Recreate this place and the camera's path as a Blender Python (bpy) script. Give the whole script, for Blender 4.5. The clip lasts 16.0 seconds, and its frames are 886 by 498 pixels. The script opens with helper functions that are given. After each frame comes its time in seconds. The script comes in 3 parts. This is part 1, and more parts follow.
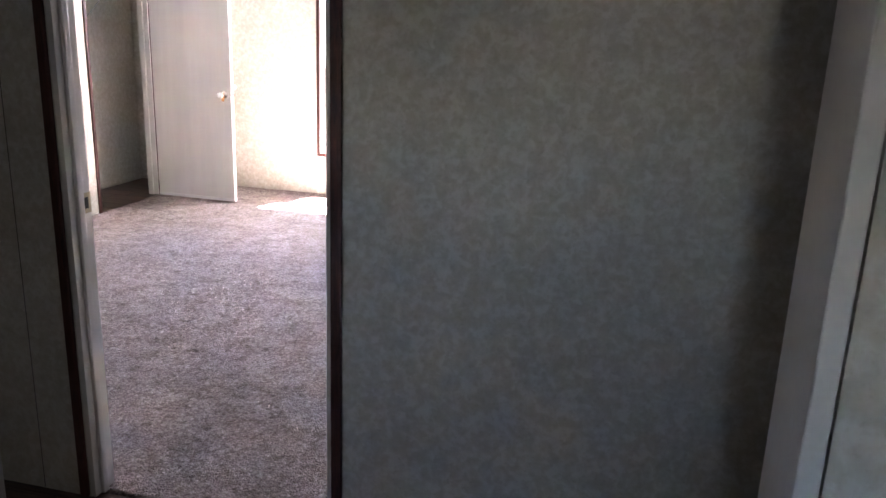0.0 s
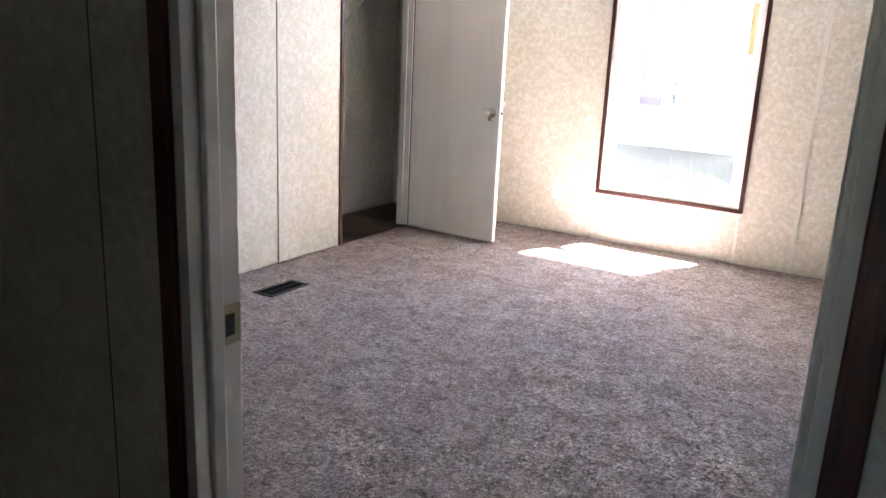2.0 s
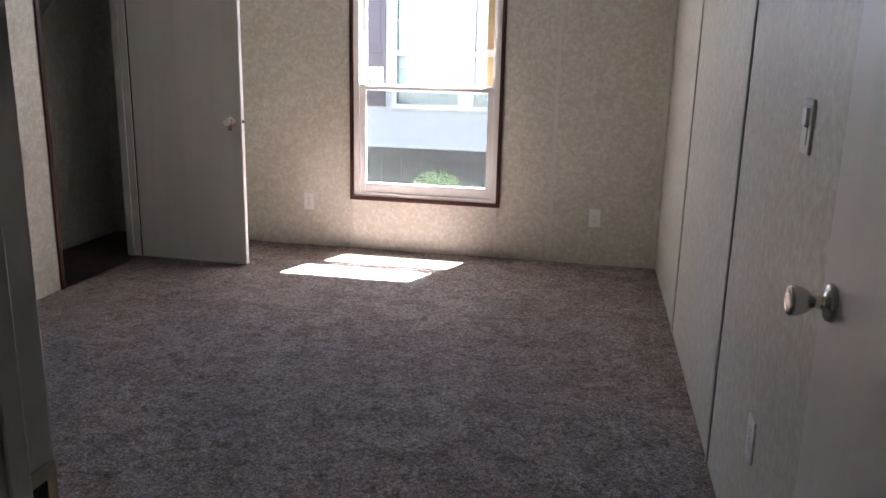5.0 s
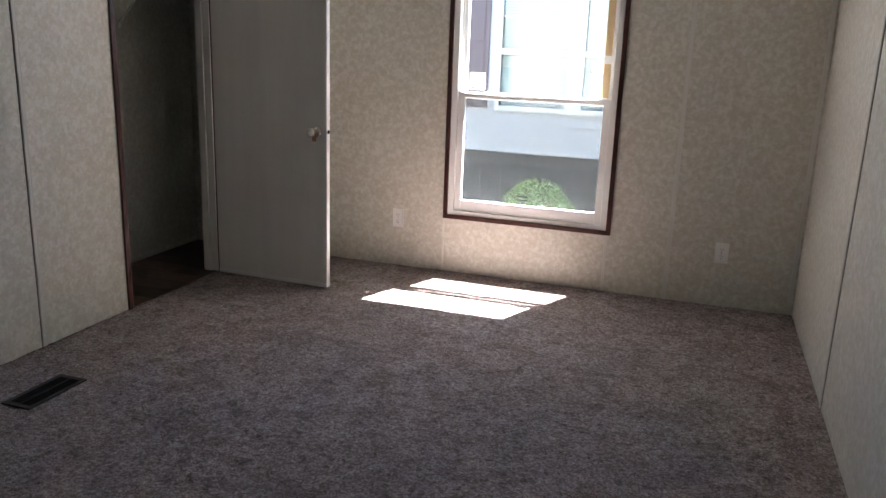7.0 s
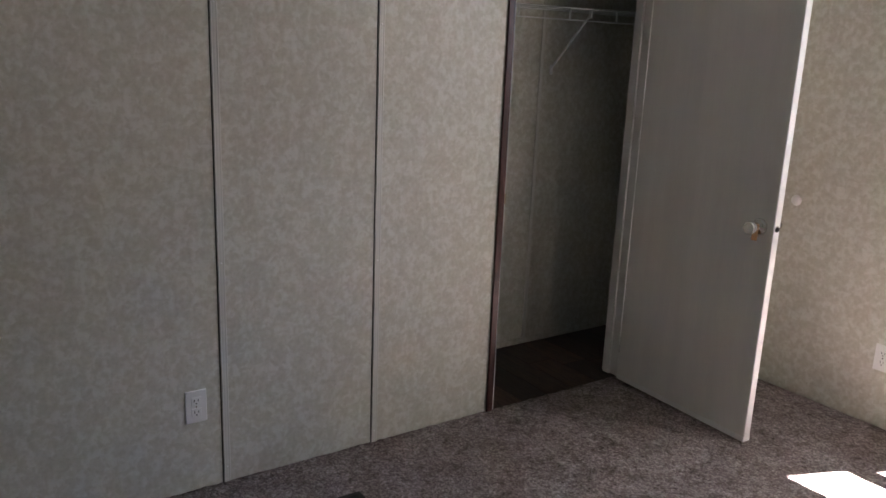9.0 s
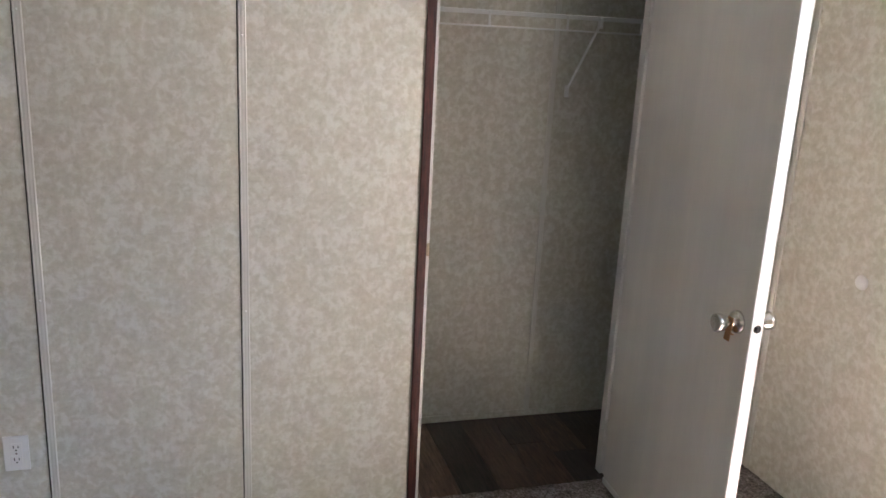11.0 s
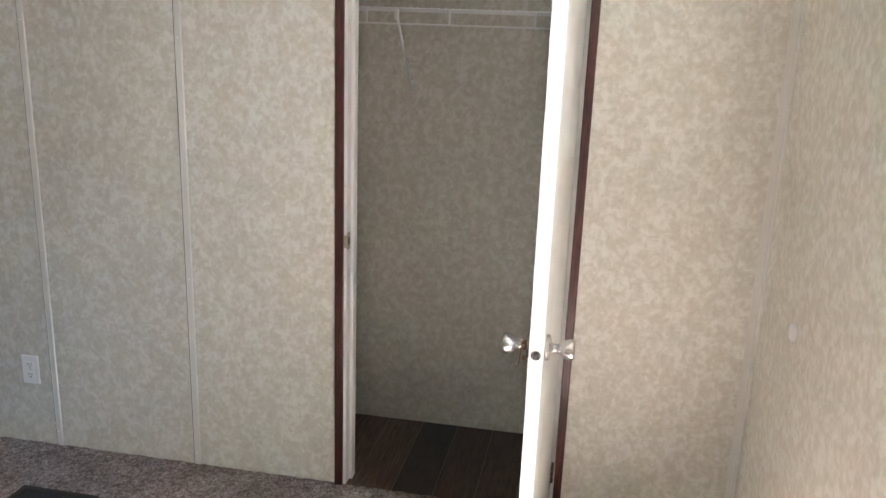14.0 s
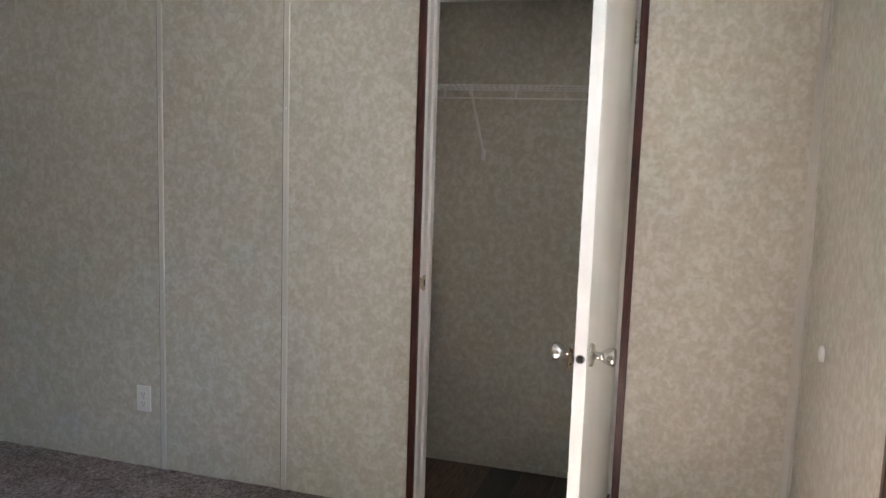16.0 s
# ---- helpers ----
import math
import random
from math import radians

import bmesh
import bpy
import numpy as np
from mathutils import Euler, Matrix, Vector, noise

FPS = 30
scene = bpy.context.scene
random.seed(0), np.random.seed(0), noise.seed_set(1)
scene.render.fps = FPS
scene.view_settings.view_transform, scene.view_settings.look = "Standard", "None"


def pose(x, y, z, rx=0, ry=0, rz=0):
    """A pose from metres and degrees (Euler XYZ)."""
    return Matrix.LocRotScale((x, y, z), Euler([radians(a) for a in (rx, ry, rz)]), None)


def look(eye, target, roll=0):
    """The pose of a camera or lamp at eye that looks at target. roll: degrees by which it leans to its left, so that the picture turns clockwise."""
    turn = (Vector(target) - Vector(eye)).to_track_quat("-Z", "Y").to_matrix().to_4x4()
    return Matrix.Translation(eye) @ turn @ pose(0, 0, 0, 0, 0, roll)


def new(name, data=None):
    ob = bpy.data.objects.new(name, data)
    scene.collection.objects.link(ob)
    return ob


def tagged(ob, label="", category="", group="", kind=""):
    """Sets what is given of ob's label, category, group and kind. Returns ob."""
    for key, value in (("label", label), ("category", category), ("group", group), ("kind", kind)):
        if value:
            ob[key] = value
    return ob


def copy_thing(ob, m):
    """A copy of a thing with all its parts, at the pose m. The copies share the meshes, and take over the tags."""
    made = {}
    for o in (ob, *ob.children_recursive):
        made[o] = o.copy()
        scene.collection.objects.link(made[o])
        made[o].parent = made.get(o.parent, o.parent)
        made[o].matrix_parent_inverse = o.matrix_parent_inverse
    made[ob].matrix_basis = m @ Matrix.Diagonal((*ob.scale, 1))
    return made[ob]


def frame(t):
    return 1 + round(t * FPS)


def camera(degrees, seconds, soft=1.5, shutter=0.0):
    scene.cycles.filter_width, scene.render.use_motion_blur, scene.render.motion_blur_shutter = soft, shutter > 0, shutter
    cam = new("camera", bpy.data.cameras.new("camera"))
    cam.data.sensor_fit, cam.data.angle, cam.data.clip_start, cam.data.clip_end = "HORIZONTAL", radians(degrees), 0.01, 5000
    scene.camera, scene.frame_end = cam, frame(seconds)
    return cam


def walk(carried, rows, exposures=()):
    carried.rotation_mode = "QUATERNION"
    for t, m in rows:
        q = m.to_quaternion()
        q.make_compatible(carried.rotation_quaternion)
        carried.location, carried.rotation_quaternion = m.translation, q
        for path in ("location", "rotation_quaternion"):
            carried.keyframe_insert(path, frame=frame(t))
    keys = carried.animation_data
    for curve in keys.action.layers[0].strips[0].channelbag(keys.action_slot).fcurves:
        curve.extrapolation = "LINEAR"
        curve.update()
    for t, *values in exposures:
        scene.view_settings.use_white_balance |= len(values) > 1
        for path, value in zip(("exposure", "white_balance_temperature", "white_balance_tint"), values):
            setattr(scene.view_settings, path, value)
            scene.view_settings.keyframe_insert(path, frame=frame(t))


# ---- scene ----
cam = camera(58.2, 16.0)
PATH = [
    (0, (4.029, -0.479, 1.484), (3.572, 1.392, 0.947), 2.1),
    (0.5, (3.758, -0.082, 1.437), (3.045, 1.71, 0.91), 2.5),
    (1, (3.615, 0.222, 1.424), (2.759, 1.951, 0.897), 2.6),
    (1.5, (3.441, 0.54, 1.366), (2.459, 2.205, 0.851), 3.0),
    (2, (3.299, 0.722, 1.371), (2.282, 2.365, 0.855), 2.7),
    (2.5, (3.149, 0.928, 1.329), (2.171, 2.6, 0.829), 2.8),
    (3, (3.055, 1.057, 1.345), (2.142, 2.764, 0.84), 2.5),
    (3.5, (2.951, 1.15, 1.325), (2.085, 2.885, 0.833), 2.3),
    (4, (2.968, 1.071, 1.354), (2.237, 2.867, 0.861), 2.7),
    (4.5, (2.924, 0.987, 1.323), (2.486, 2.879, 0.843), 1.5),
    (4.7, (2.909, 0.974, 1.322), (2.534, 2.879, 0.842), 1.3),
    (6.8, (2.876, 1.39, 1.382), (2.389, 3.265, 0.887), 1.1),
    (7, (2.75, 1.528, 1.394), (2.145, 3.366, 0.888), 2.1),
    (7.5, (2.677, 1.822, 1.389), (1.741, 3.521, 0.901), 1.6),
    (8, (2.577, 2.136, 1.444), (1.327, 3.613, 0.938), 1.9),
    (8.5, (2.566, 2.404, 1.464), (1.102, 3.675, 0.974), 2.3),
    (9, (2.501, 2.743, 1.512), (0.901, 3.838, 1.02), 2.3),
    (9.2, (2.494, 2.889, 1.509), (0.855, 3.928, 1.024), 2.6),
    (11.5, (2.459, 4.399, 1.598), (0.559, 4.764, 1.09), 2.5),
    (12, (2.432, 4.707, 1.58), (0.507, 4.868, 1.065), 2.2),
    (12.5, (2.391, 4.945, 1.617), (0.467, 4.878, 1.077), 2.0),
    (13, (2.476, 5.222, 1.631), (0.561, 4.986, 1.106), 2.0),
    (13.5, (2.527, 5.411, 1.639), (0.621, 5.09, 1.123), 2.2),
    (14, (2.543, 5.536, 1.602), (0.64, 5.185, 1.095), 2.1),
    (14.5, (2.58, 5.666, 1.544), (0.675, 5.305, 1.053), 2.0),
    (15, (2.675, 5.747, 1.532), (0.755, 5.319, 1.172), 1.6),
    (15.5, (2.793, 5.728, 1.499), (0.871, 5.235, 1.245), 1.7),
    (16, (2.891, 5.686, 1.441), (0.992, 5.11, 1.193), 1.9),
]
EXPOSURES = [(t, stops - 0.35, 6150 + 5 * min(t, 12.0), tint) for t, stops, tint in (
    (0.0, 8.25, 24), (0.5, 8.2, 23), (1.0, 8.0, 20), (1.5, 7.85, 17.5), (2.0, 7.5, 17), (2.5, 7.0, 17), (3.0, 6.6, 17), (3.5, 6.3, 16.5), (4.5, 5.85, 16), (7.0, 5.45, 14), (7.5, 5.35, 16.5),
    (8.0, 5.05, 17), (8.5, 5.2, 16.5), (9.2, 5.85, 15), (11.5, 6.6, 13), (13.0, 6.6, 11), (14.5, 6.5, 10.5), (15.0, 6.25, 10), (16.0, 6.0, 10))]
walk(cam, [(t, look(eye, target, roll)) for t, eye, target, roll in PATH], EXPOSURES)

# ---- light: high summer sun beyond the window wall, clear sky ----
SUN_WAY = Vector((-0.18, -0.4545, -1.0)).normalized()
world = bpy.data.worlds.new("sky")
scene.world = world
world.use_nodes = True
wn = world.node_tree.nodes
sky = wn.new("ShaderNodeTexSky")
sky.sky_type = "NISHITA"
sky.sun_disc = False
sky.sun_elevation = math.asin(-SUN_WAY.z)
sky.sun_rotation = math.atan2(-SUN_WAY.x, -SUN_WAY.y)
wn["Background"].inputs["Strength"].default_value = 0.065
world.node_tree.links.new(sky.outputs["Color"], wn["Background"].inputs["Color"])
sun = new("sun", bpy.data.lights.new("sun", "SUN"))
sun.data.energy, sun.data.angle, sun.data.color = 5.0, radians(0.53), (1.0, 0.95, 0.88)
sun.rotation_mode = "QUATERNION"
sun.rotation_quaternion = SUN_WAY.to_track_quat("-Z", "Y")


# added fill lamp standing in for sky light, at the head of the bedroom window's opening and aimed into the room
sky_fill = new("window_fill_lamp", bpy.data.lights.new("window_fill_lamp", "AREA"))
sky_fill.data.shape, sky_fill.data.size, sky_fill.data.size_y = "RECTANGLE", 0.86, 0.10
sky_fill.data.energy, sky_fill.data.color, sky_fill.data.spread = 0.22, (0.86, 0.92, 1.0), radians(150)
sky_fill.rotation_mode = "QUATERNION"
sky_fill.location = (1.752, 6.104, 1.81)
sky_fill.rotation_quaternion = Vector((0, -1.0, -0.07)).to_track_quat("-Z", "X")

# ---- materials ----
def material(name, rough=0.6, metal=0.0):
    m = bpy.data.materials.new(name)
    m.use_nodes = True
    b = m.node_tree.nodes["Principled BSDF"]
    b.inputs["Roughness"].default_value, b.inputs["Metallic"].default_value = rough, metal
    return m, m.node_tree.nodes, m.node_tree.links, b


def place_node(nodes, links, scale=(1, 1, 1)):
    geo, mp = nodes.new("ShaderNodeNewGeometry"), nodes.new("ShaderNodeMapping")
    mp.inputs["Scale"].default_value = scale
    links.new(geo.outputs["Position"], mp.inputs["Vector"])
    return mp.outputs["Vector"]


def noise_node(nodes, links, where, scale, detail=3.0, rough=0.5, distort=0.0):
    n = nodes.new("ShaderNodeTexNoise")
    n.inputs["Scale"].default_value, n.inputs["Detail"].default_value = scale, detail
    n.inputs["Roughness"].default_value, n.inputs["Distortion"].default_value = rough, distort
    links.new(where, n.inputs["Vector"])
    return n.outputs["Fac"]


def ramp_node(nodes, links, fac, stops):
    r = nodes.new("ShaderNodeValToRGB")
    while len(r.color_ramp.elements) < len(stops):
        r.color_ramp.elements.new(0.5)
    for e, (p, c) in zip(r.color_ramp.elements, stops):
        e.position, e.color = p, (*c, 1)
    links.new(fac, r.inputs["Fac"])
    return r.outputs["Color"]


def mix_node(nodes, links, a, b, fac, blend="MIX"):
    m = nodes.new("ShaderNodeMix")
    m.data_type, m.blend_type = "RGBA", blend
    links.new(a, m.inputs[6])
    links.new(b, m.inputs[7])
    if isinstance(fac, float):
        m.inputs[0].default_value = fac
    else:
        links.new(fac, m.inputs[0])
    return m.outputs[2]


def bump_node(nodes, links, b, height, strength, distance):
    n = nodes.new("ShaderNodeBump")
    n.inputs["Strength"].default_value, n.inputs["Distance"].default_value = strength, distance
    links.new(height, n.inputs["Height"])
    links.new(n.outputs["Normal"], b.inputs["Normal"])


def painted(name, color, rough=0.5, vary=0.08, coarse=3.0, fine=120.0, relief=0.15, stretch=(1, 1, 1), metal=0.0):
    """A plain surface with a slow drift of tone, a fine grain and a light relief."""
    m, n, l, b = material(name, rough, metal)
    w = place_node(n, l, stretch)
    slow, grain = noise_node(n, l, w, coarse, 4.0), noise_node(n, l, w, fine, 3.0)
    lo, hi = [max(0.0, c * (1 - vary)) for c in color], [min(1.0, c * (1 + vary)) for c in color]
    c1 = ramp_node(n, l, slow, [(0.3, lo), (0.7, hi)])
    c2 = ramp_node(n, l, grain, [(0.3, [1 - vary * 0.7] * 3), (0.7, [1.0] * 3)])
    l.new(mix_node(n, l, c1, c2, 1.0, "MULTIPLY"), b.inputs["Base Color"])
    r = n.new("ShaderNodeMapRange")
    r.inputs["To Min"].default_value, r.inputs["To Max"].default_value = max(0.02, rough - 0.08), min(1.0, rough + 0.08)
    l.new(slow, r.inputs["Value"])
    l.new(r.outputs["Result"], b.inputs["Roughness"])
    if relief:
        bump_node(n, l, b, grain, relief, 0.002)
    return m


def wallpaper_material(name, dark, mid, light):
    """Vinyl-faced wall board printed with a sponged pattern of cream on tan."""
    m, n, l, b = material(name, 0.45)
    w = place_node(n, l)
    sponge = noise_node(n, l, w, 31.0, 6.0, 0.62, 0.35)
    dab = noise_node(n, l, w, 62.0, 4.0, 0.6, 0.2)
    cloud = noise_node(n, l, w, 9.0, 3.0, 0.5, 0.2)
    speck = noise_node(n, l, w, 110.0, 3.0, 0.6)
    base = ramp_node(n, l, sponge, [(0.36, dark), (0.49, mid), (0.60, light)])
    touch = ramp_node(n, l, dab, [(0.34, (0.95, 0.945, 0.93)), (0.50, (1.0, 1.0, 1.0)), (0.64, (1.04, 1.04, 1.045))])
    tone = ramp_node(n, l, cloud, [(0.3, (0.96, 0.957, 0.95)), (0.7, (1.0, 1.0, 1.0))])
    fleck = ramp_node(n, l, speck, [(0.28, (0.90, 0.89, 0.87)), (0.45, (1.0, 1.0, 1.0))])
    c = mix_node(n, l, mix_node(n, l, base, touch, 1.0, "MULTIPLY"), tone, 1.0, "MULTIPLY")
    c = mix_node(n, l, c, fleck, 1.0, "MULTIPLY")
    l.new(c, b.inputs["Base Color"])
    bump_node(n, l, b, speck, 0.06, 0.0006)
    return m


def carpet_material():
    m, n, l, b = material("carpet_pile", 0.95)
    w = place_node(n, l)
    tuft = n.new("ShaderNodeTexVoronoi")
    tuft.inputs["Scale"].default_value = 150.0
    l.new(w, tuft.inputs["Vector"])
    fibre = noise_node(n, l, w, 230.0, 4.0, 0.75)
    twist = noise_node(n, l, w, 58.0, 5.0, 0.75, 0.9)
    tread = noise_node(n, l, w, 6.5, 4.0, 0.6, 0.6)
    clump = noise_node(n, l, w, 21.0, 4.0, 0.62, 0.9)
    bright = n.new("ShaderNodeSeparateColor")
    l.new(tuft.outputs["Color"], bright.inputs["Color"])
    c1 = ramp_node(n, l, twist, [(0.30, (0.20, 0.165, 0.156)), (0.5, (0.44, 0.372, 0.354)), (0.70, (0.70, 0.62, 0.60))])
    c2 = ramp_node(n, l, fibre, [(0.3, (0.56, 0.54, 0.53)), (0.62, (0.96, 0.96, 0.96))])
    c3 = ramp_node(n, l, tread, [(0.36, (0.78, 0.765, 0.76)), (0.6, (1.06, 1.06, 1.06))])
    c4 = ramp_node(n, l, bright.outputs["Red"], [(0.0, (0.62, 0.60, 0.59)), (1.0, (1.25, 1.25, 1.25))])
    c = mix_node(n, l, mix_node(n, l, c1, c2, 1.0, "MULTIPLY"), c3, 1.0, "MULTIPLY")
    c = mix_node(n, l, c, c4, 1.0, "MULTIPLY")
    c = mix_node(n, l, c, ramp_node(n, l, clump, [(0.33, (0.66, 0.64, 0.635)), (0.47, (0.98, 0.98, 0.98)), (0.68, (1.12, 1.12, 1.12))]), 1.0, "MULTIPLY")
    l.new(c, b.inputs["Base Color"])
    b.inputs["Specular IOR Level"].default_value = 0.05
    b.inputs["Sheen Weight"].default_value = 0.0
    h = n.new("ShaderNodeMath")
    h.operation = "MULTIPLY_ADD"
    h.inputs[1].default_value = -0.8
    l.new(tuft.outputs["Distance"], h.inputs[0])
    l.new(twist, h.inputs[2])
    bump_node(n, l, b, h.outputs["Value"], 1.0, 0.008)
    return m


def wood_material(name, dark, light, rough, stretch, per_piece=0.0):
    m, n, l, b = material(name, rough)
    w = place_node(n, l, stretch)
    if per_piece:
        info, vec = n.new("ShaderNodeObjectInfo"), n.new("ShaderNodeVectorMath")
        comb = n.new("ShaderNodeMath")
        comb.operation, comb.inputs[1].default_value = "MULTIPLY", 40.0
        l.new(info.outputs["Random"], comb.inputs[0])
        l.new(w, vec.inputs[0])
        l.new(comb.outputs["Value"], vec.inputs[1])
        w = vec.outputs["Vector"]
    grain = noise_node(n, l, w, 18.0, 6.0, 0.65, 0.5)
    pores = noise_node(n, l, w, 90.0, 3.0, 0.6)
    c = ramp_node(n, l, grain, [(0.3, dark), (0.7, light)])
    c = mix_node(n, l, c, ramp_node(n, l, pores, [(0.3, (0.7, 0.7, 0.7)), (0.55, (1, 1, 1))]), 1.0, "MULTIPLY")
    if per_piece:
        tone = ramp_node(n, l, info.outputs["Random"], [(0.0, (1 - per_piece, 1 - per_piece, 1 - per_piece)), (0.5, (1.05, 0.86, 0.78)), (1.0, (1 + per_piece * 0.8, 1 + per_piece * 0.6, 1 + per_piece * 0.5))])
        c = mix_node(n, l, c, tone, 1.0, "MULTIPLY")
    l.new(c, b.inputs["Base Color"])
    bump_node(n, l, b, pores, 0.2, 0.001)
    return m


def glass_material():
    m, n, l, b = material("window_glass")
    n.remove(b)
    clear, shine, mix, fres = (n.new("ShaderNodeBsdfTransparent"), n.new("ShaderNodeBsdfGlossy"),
                               n.new("ShaderNodeMixShader"), n.new("ShaderNodeFresnel"))
    clear.inputs["Color"].default_value = (0.93, 0.95, 0.94, 1)
    shine.inputs["Roughness"].default_value = 0.01
    fres.inputs["IOR"].default_value = 1.45
    l.new(fres.outputs["Fac"], mix.inputs["Fac"])
    l.new(clear.outputs["BSDF"], mix.inputs[1])
    l.new(shine.outputs["BSDF"], mix.inputs[2])
    l.new(mix.outputs["Shader"], n["Material Output"].inputs["Surface"])
    return m


def screen_material():
    """Fine grey mesh, three quarters open."""
    m, n, l, b = material("insect_mesh", 0.8)
    clear, mix = n.new("ShaderNodeBsdfTransparent"), n.new("ShaderNodeMixShader")
    b.inputs["Base Color"].default_value = (0.045, 0.045, 0.045, 1)
    mix.inputs["Fac"].default_value = 0.32
    l.new(clear.outputs["BSDF"], mix.inputs[1])
    l.new(b.outputs["BSDF"], mix.inputs[2])
    l.new(mix.outputs["Shader"], n["Material Output"].inputs["Surface"])
    return m


SCREEN = screen_material()
# tan for unseen closing walls, chosen to warm the light they bounce
WARM = painted("warm_bounce_tan", (0.56, 0.43, 0.32), 0.55, 0.08, 4.0, 90.0, 0.1, (3, 3, 0.4))
BATTEN = painted("cream_cover_strip", (0.66, 0.64, 0.585), 0.42, 0.06, 6.0, 60.0, 0.1, (1, 1, 0.3))
WALLPAPER = wallpaper_material("sponged_wallboard", (0.575, 0.545, 0.462), (0.612, 0.584, 0.506), (0.682, 0.664, 0.598))
CARPET = carpet_material()
CASING = wood_material("mahogany_trim", (0.030, 0.0085, 0.006), (0.115, 0.030, 0.021), 0.34, (6, 6, 0.5))
WHITE_TRIM = painted("white_trim_paint", (0.74, 0.72, 0.68), 0.42, 0.05, 4.0, 150.0, 0.08)
DOOR_WHITE = painted("door_skin_white", (0.76, 0.73, 0.685), 0.42, 0.05, 2.5, 60.0, 0.15, (4, 4, 0.25))
EDGE_WHITE = painted("door_edge_white", (0.80, 0.79, 0.77), 0.45, 0.03, 4.0, 150.0, 0.05)
VINYL = painted("white_vinyl", (0.88, 0.88, 0.87), 0.35, 0.03, 3.0, 90.0, 0.04)
PLASTIC = painted("white_plastic", (0.85, 0.84, 0.82), 0.32, 0.03, 8.0, 160.0, 0.03)
SLOT = painted("dark_slot", (0.02, 0.02, 0.02), 0.7, 0.1, 8.0, 100.0, 0.0)
NICKEL = painted("satin_nickel", (0.62, 0.60, 0.57), 0.24, 0.05, 20.0, 300.0, 0.05, (1, 1, 1), 1.0)
BRASS = painted("dull_brass", (0.42, 0.36, 0.26), 0.38, 0.1, 20.0, 200.0, 0.05, (1, 1, 1), 1.0)
BRONZE = painted("brown_enamel", (0.030, 0.024, 0.020), 0.7, 0.15, 10.0, 120.0, 0.1, (1, 1, 1), 0.0)
WIRE = painted("white_coated_wire", (0.78, 0.78, 0.76), 0.35, 0.03, 10.0, 100.0, 0.0)
CARD = painted("brown_card", (0.40, 0.21, 0.09), 0.85, 0.12, 20.0, 150.0, 0.15)
TAPE = painted("tan_protective_tape", (0.58, 0.42, 0.22), 0.7, 0.08, 8.0, 120.0, 0.05)
PAPER = painted("white_paper", (0.85, 0.85, 0.84), 0.8, 0.02, 8.0, 120.0, 0.0)
CEILING = painted("textured_ceiling_white", (0.78, 0.77, 0.74), 0.9, 0.04, 3.0, 70.0, 0.6)
GLASS = glass_material()
PLANK = wood_material("dark_vinyl_plank", (0.028, 0.016, 0.012), (0.15, 0.095, 0.070), 0.40, (0.6, 5, 5), 0.6)
SUBFLOOR = painted("dark_joint", (0.012, 0.010, 0.009), 0.9, 0.1, 5.0, 80.0, 0.0)
SIDING = painted("white_vinyl_siding", (0.30, 0.30, 0.305), 0.5, 0.05, 1.5, 60.0, 0.12, (0.3, 1, 1))
SKIRT = painted("charcoal_skirting", (0.018, 0.017, 0.0175), 0.75, 0.15, 2.0, 40.0, 0.3)
OLD_VINYL = painted("weathered_vinyl", (0.46, 0.46, 0.46), 0.5, 0.06, 3.0, 60.0, 0.08)
SHUTTER = painted("plum_brown_shutter", (0.055, 0.038, 0.046), 0.55, 0.08, 3.0, 90.0, 0.15)
ROOF = painted("grey_shingle", (0.11, 0.10, 0.10), 0.9, 0.2, 3.0, 40.0, 0.6)
GRAVEL = painted("dry_ground", (0.10, 0.095, 0.07), 0.95, 0.3, 1.2, 30.0, 0.8)
BLOCK = painted("concrete_block", (0.32, 0.32, 0.33), 0.9, 0.12, 5.0, 60.0, 0.4)
BLIND = painted("pale_blind_slats", (0.30, 0.345, 0.36), 0.5, 0.04, 3.0, 60.0, 0.0)
# the neighbouring panes' bluish reflection, put into a colour behind the glass
DIMROOM = painted("pane_reflection_blue", (0.20, 0.27, 0.31), 0.7, 0.1, 1.5, 20.0, 0.0)
BARK = painted("shrub_stem", (0.10, 0.07, 0.045), 0.9, 0.2, 15.0, 100.0, 0.4)


def leaf_material(name, dark, light):
    m, n, l, b = material(name, 0.55)
    geo = n.new("ShaderNodeNewGeometry")
    c = ramp_node(n, l, geo.outputs["Random Per Island"], [(0.0, dark), (1.0, light)])
    l.new(c, b.inputs["Base Color"])
    b.inputs["Transmission Weight"].default_value = 0.0
    return m


LEAF = leaf_material("shrub_leaf", (0.045, 0.10, 0.012), (0.17, 0.29, 0.045))
BLOSSOM = leaf_material("pale_blossom", (0.45, 0.42, 0.20), (0.65, 0.62, 0.40))


# ---- mesh helpers ----
def box(bm, x0, y0, z0, x1, y1, z1, bevel=0.0):
    r = bmesh.ops.create_cube(bm, size=1.0)
    for v in r["verts"]:
        v.co = Vector((x0 + (v.co.x + 0.5) * (x1 - x0), y0 + (v.co.y + 0.5) * (y1 - y0), z0 + (v.co.z + 0.5) * (z1 - z0)))
    if bevel:
        es = list({e for v in r["verts"] for e in v.link_edges})
        bmesh.ops.bevel(bm, geom=es, offset=bevel, segments=2, affect="EDGES", profile=0.5)
    return bm


def boxes(*rows, bevel=0.0):
    bm = bmesh.new()
    for r in rows:
        box(bm, *r, bevel=bevel)
    return bm


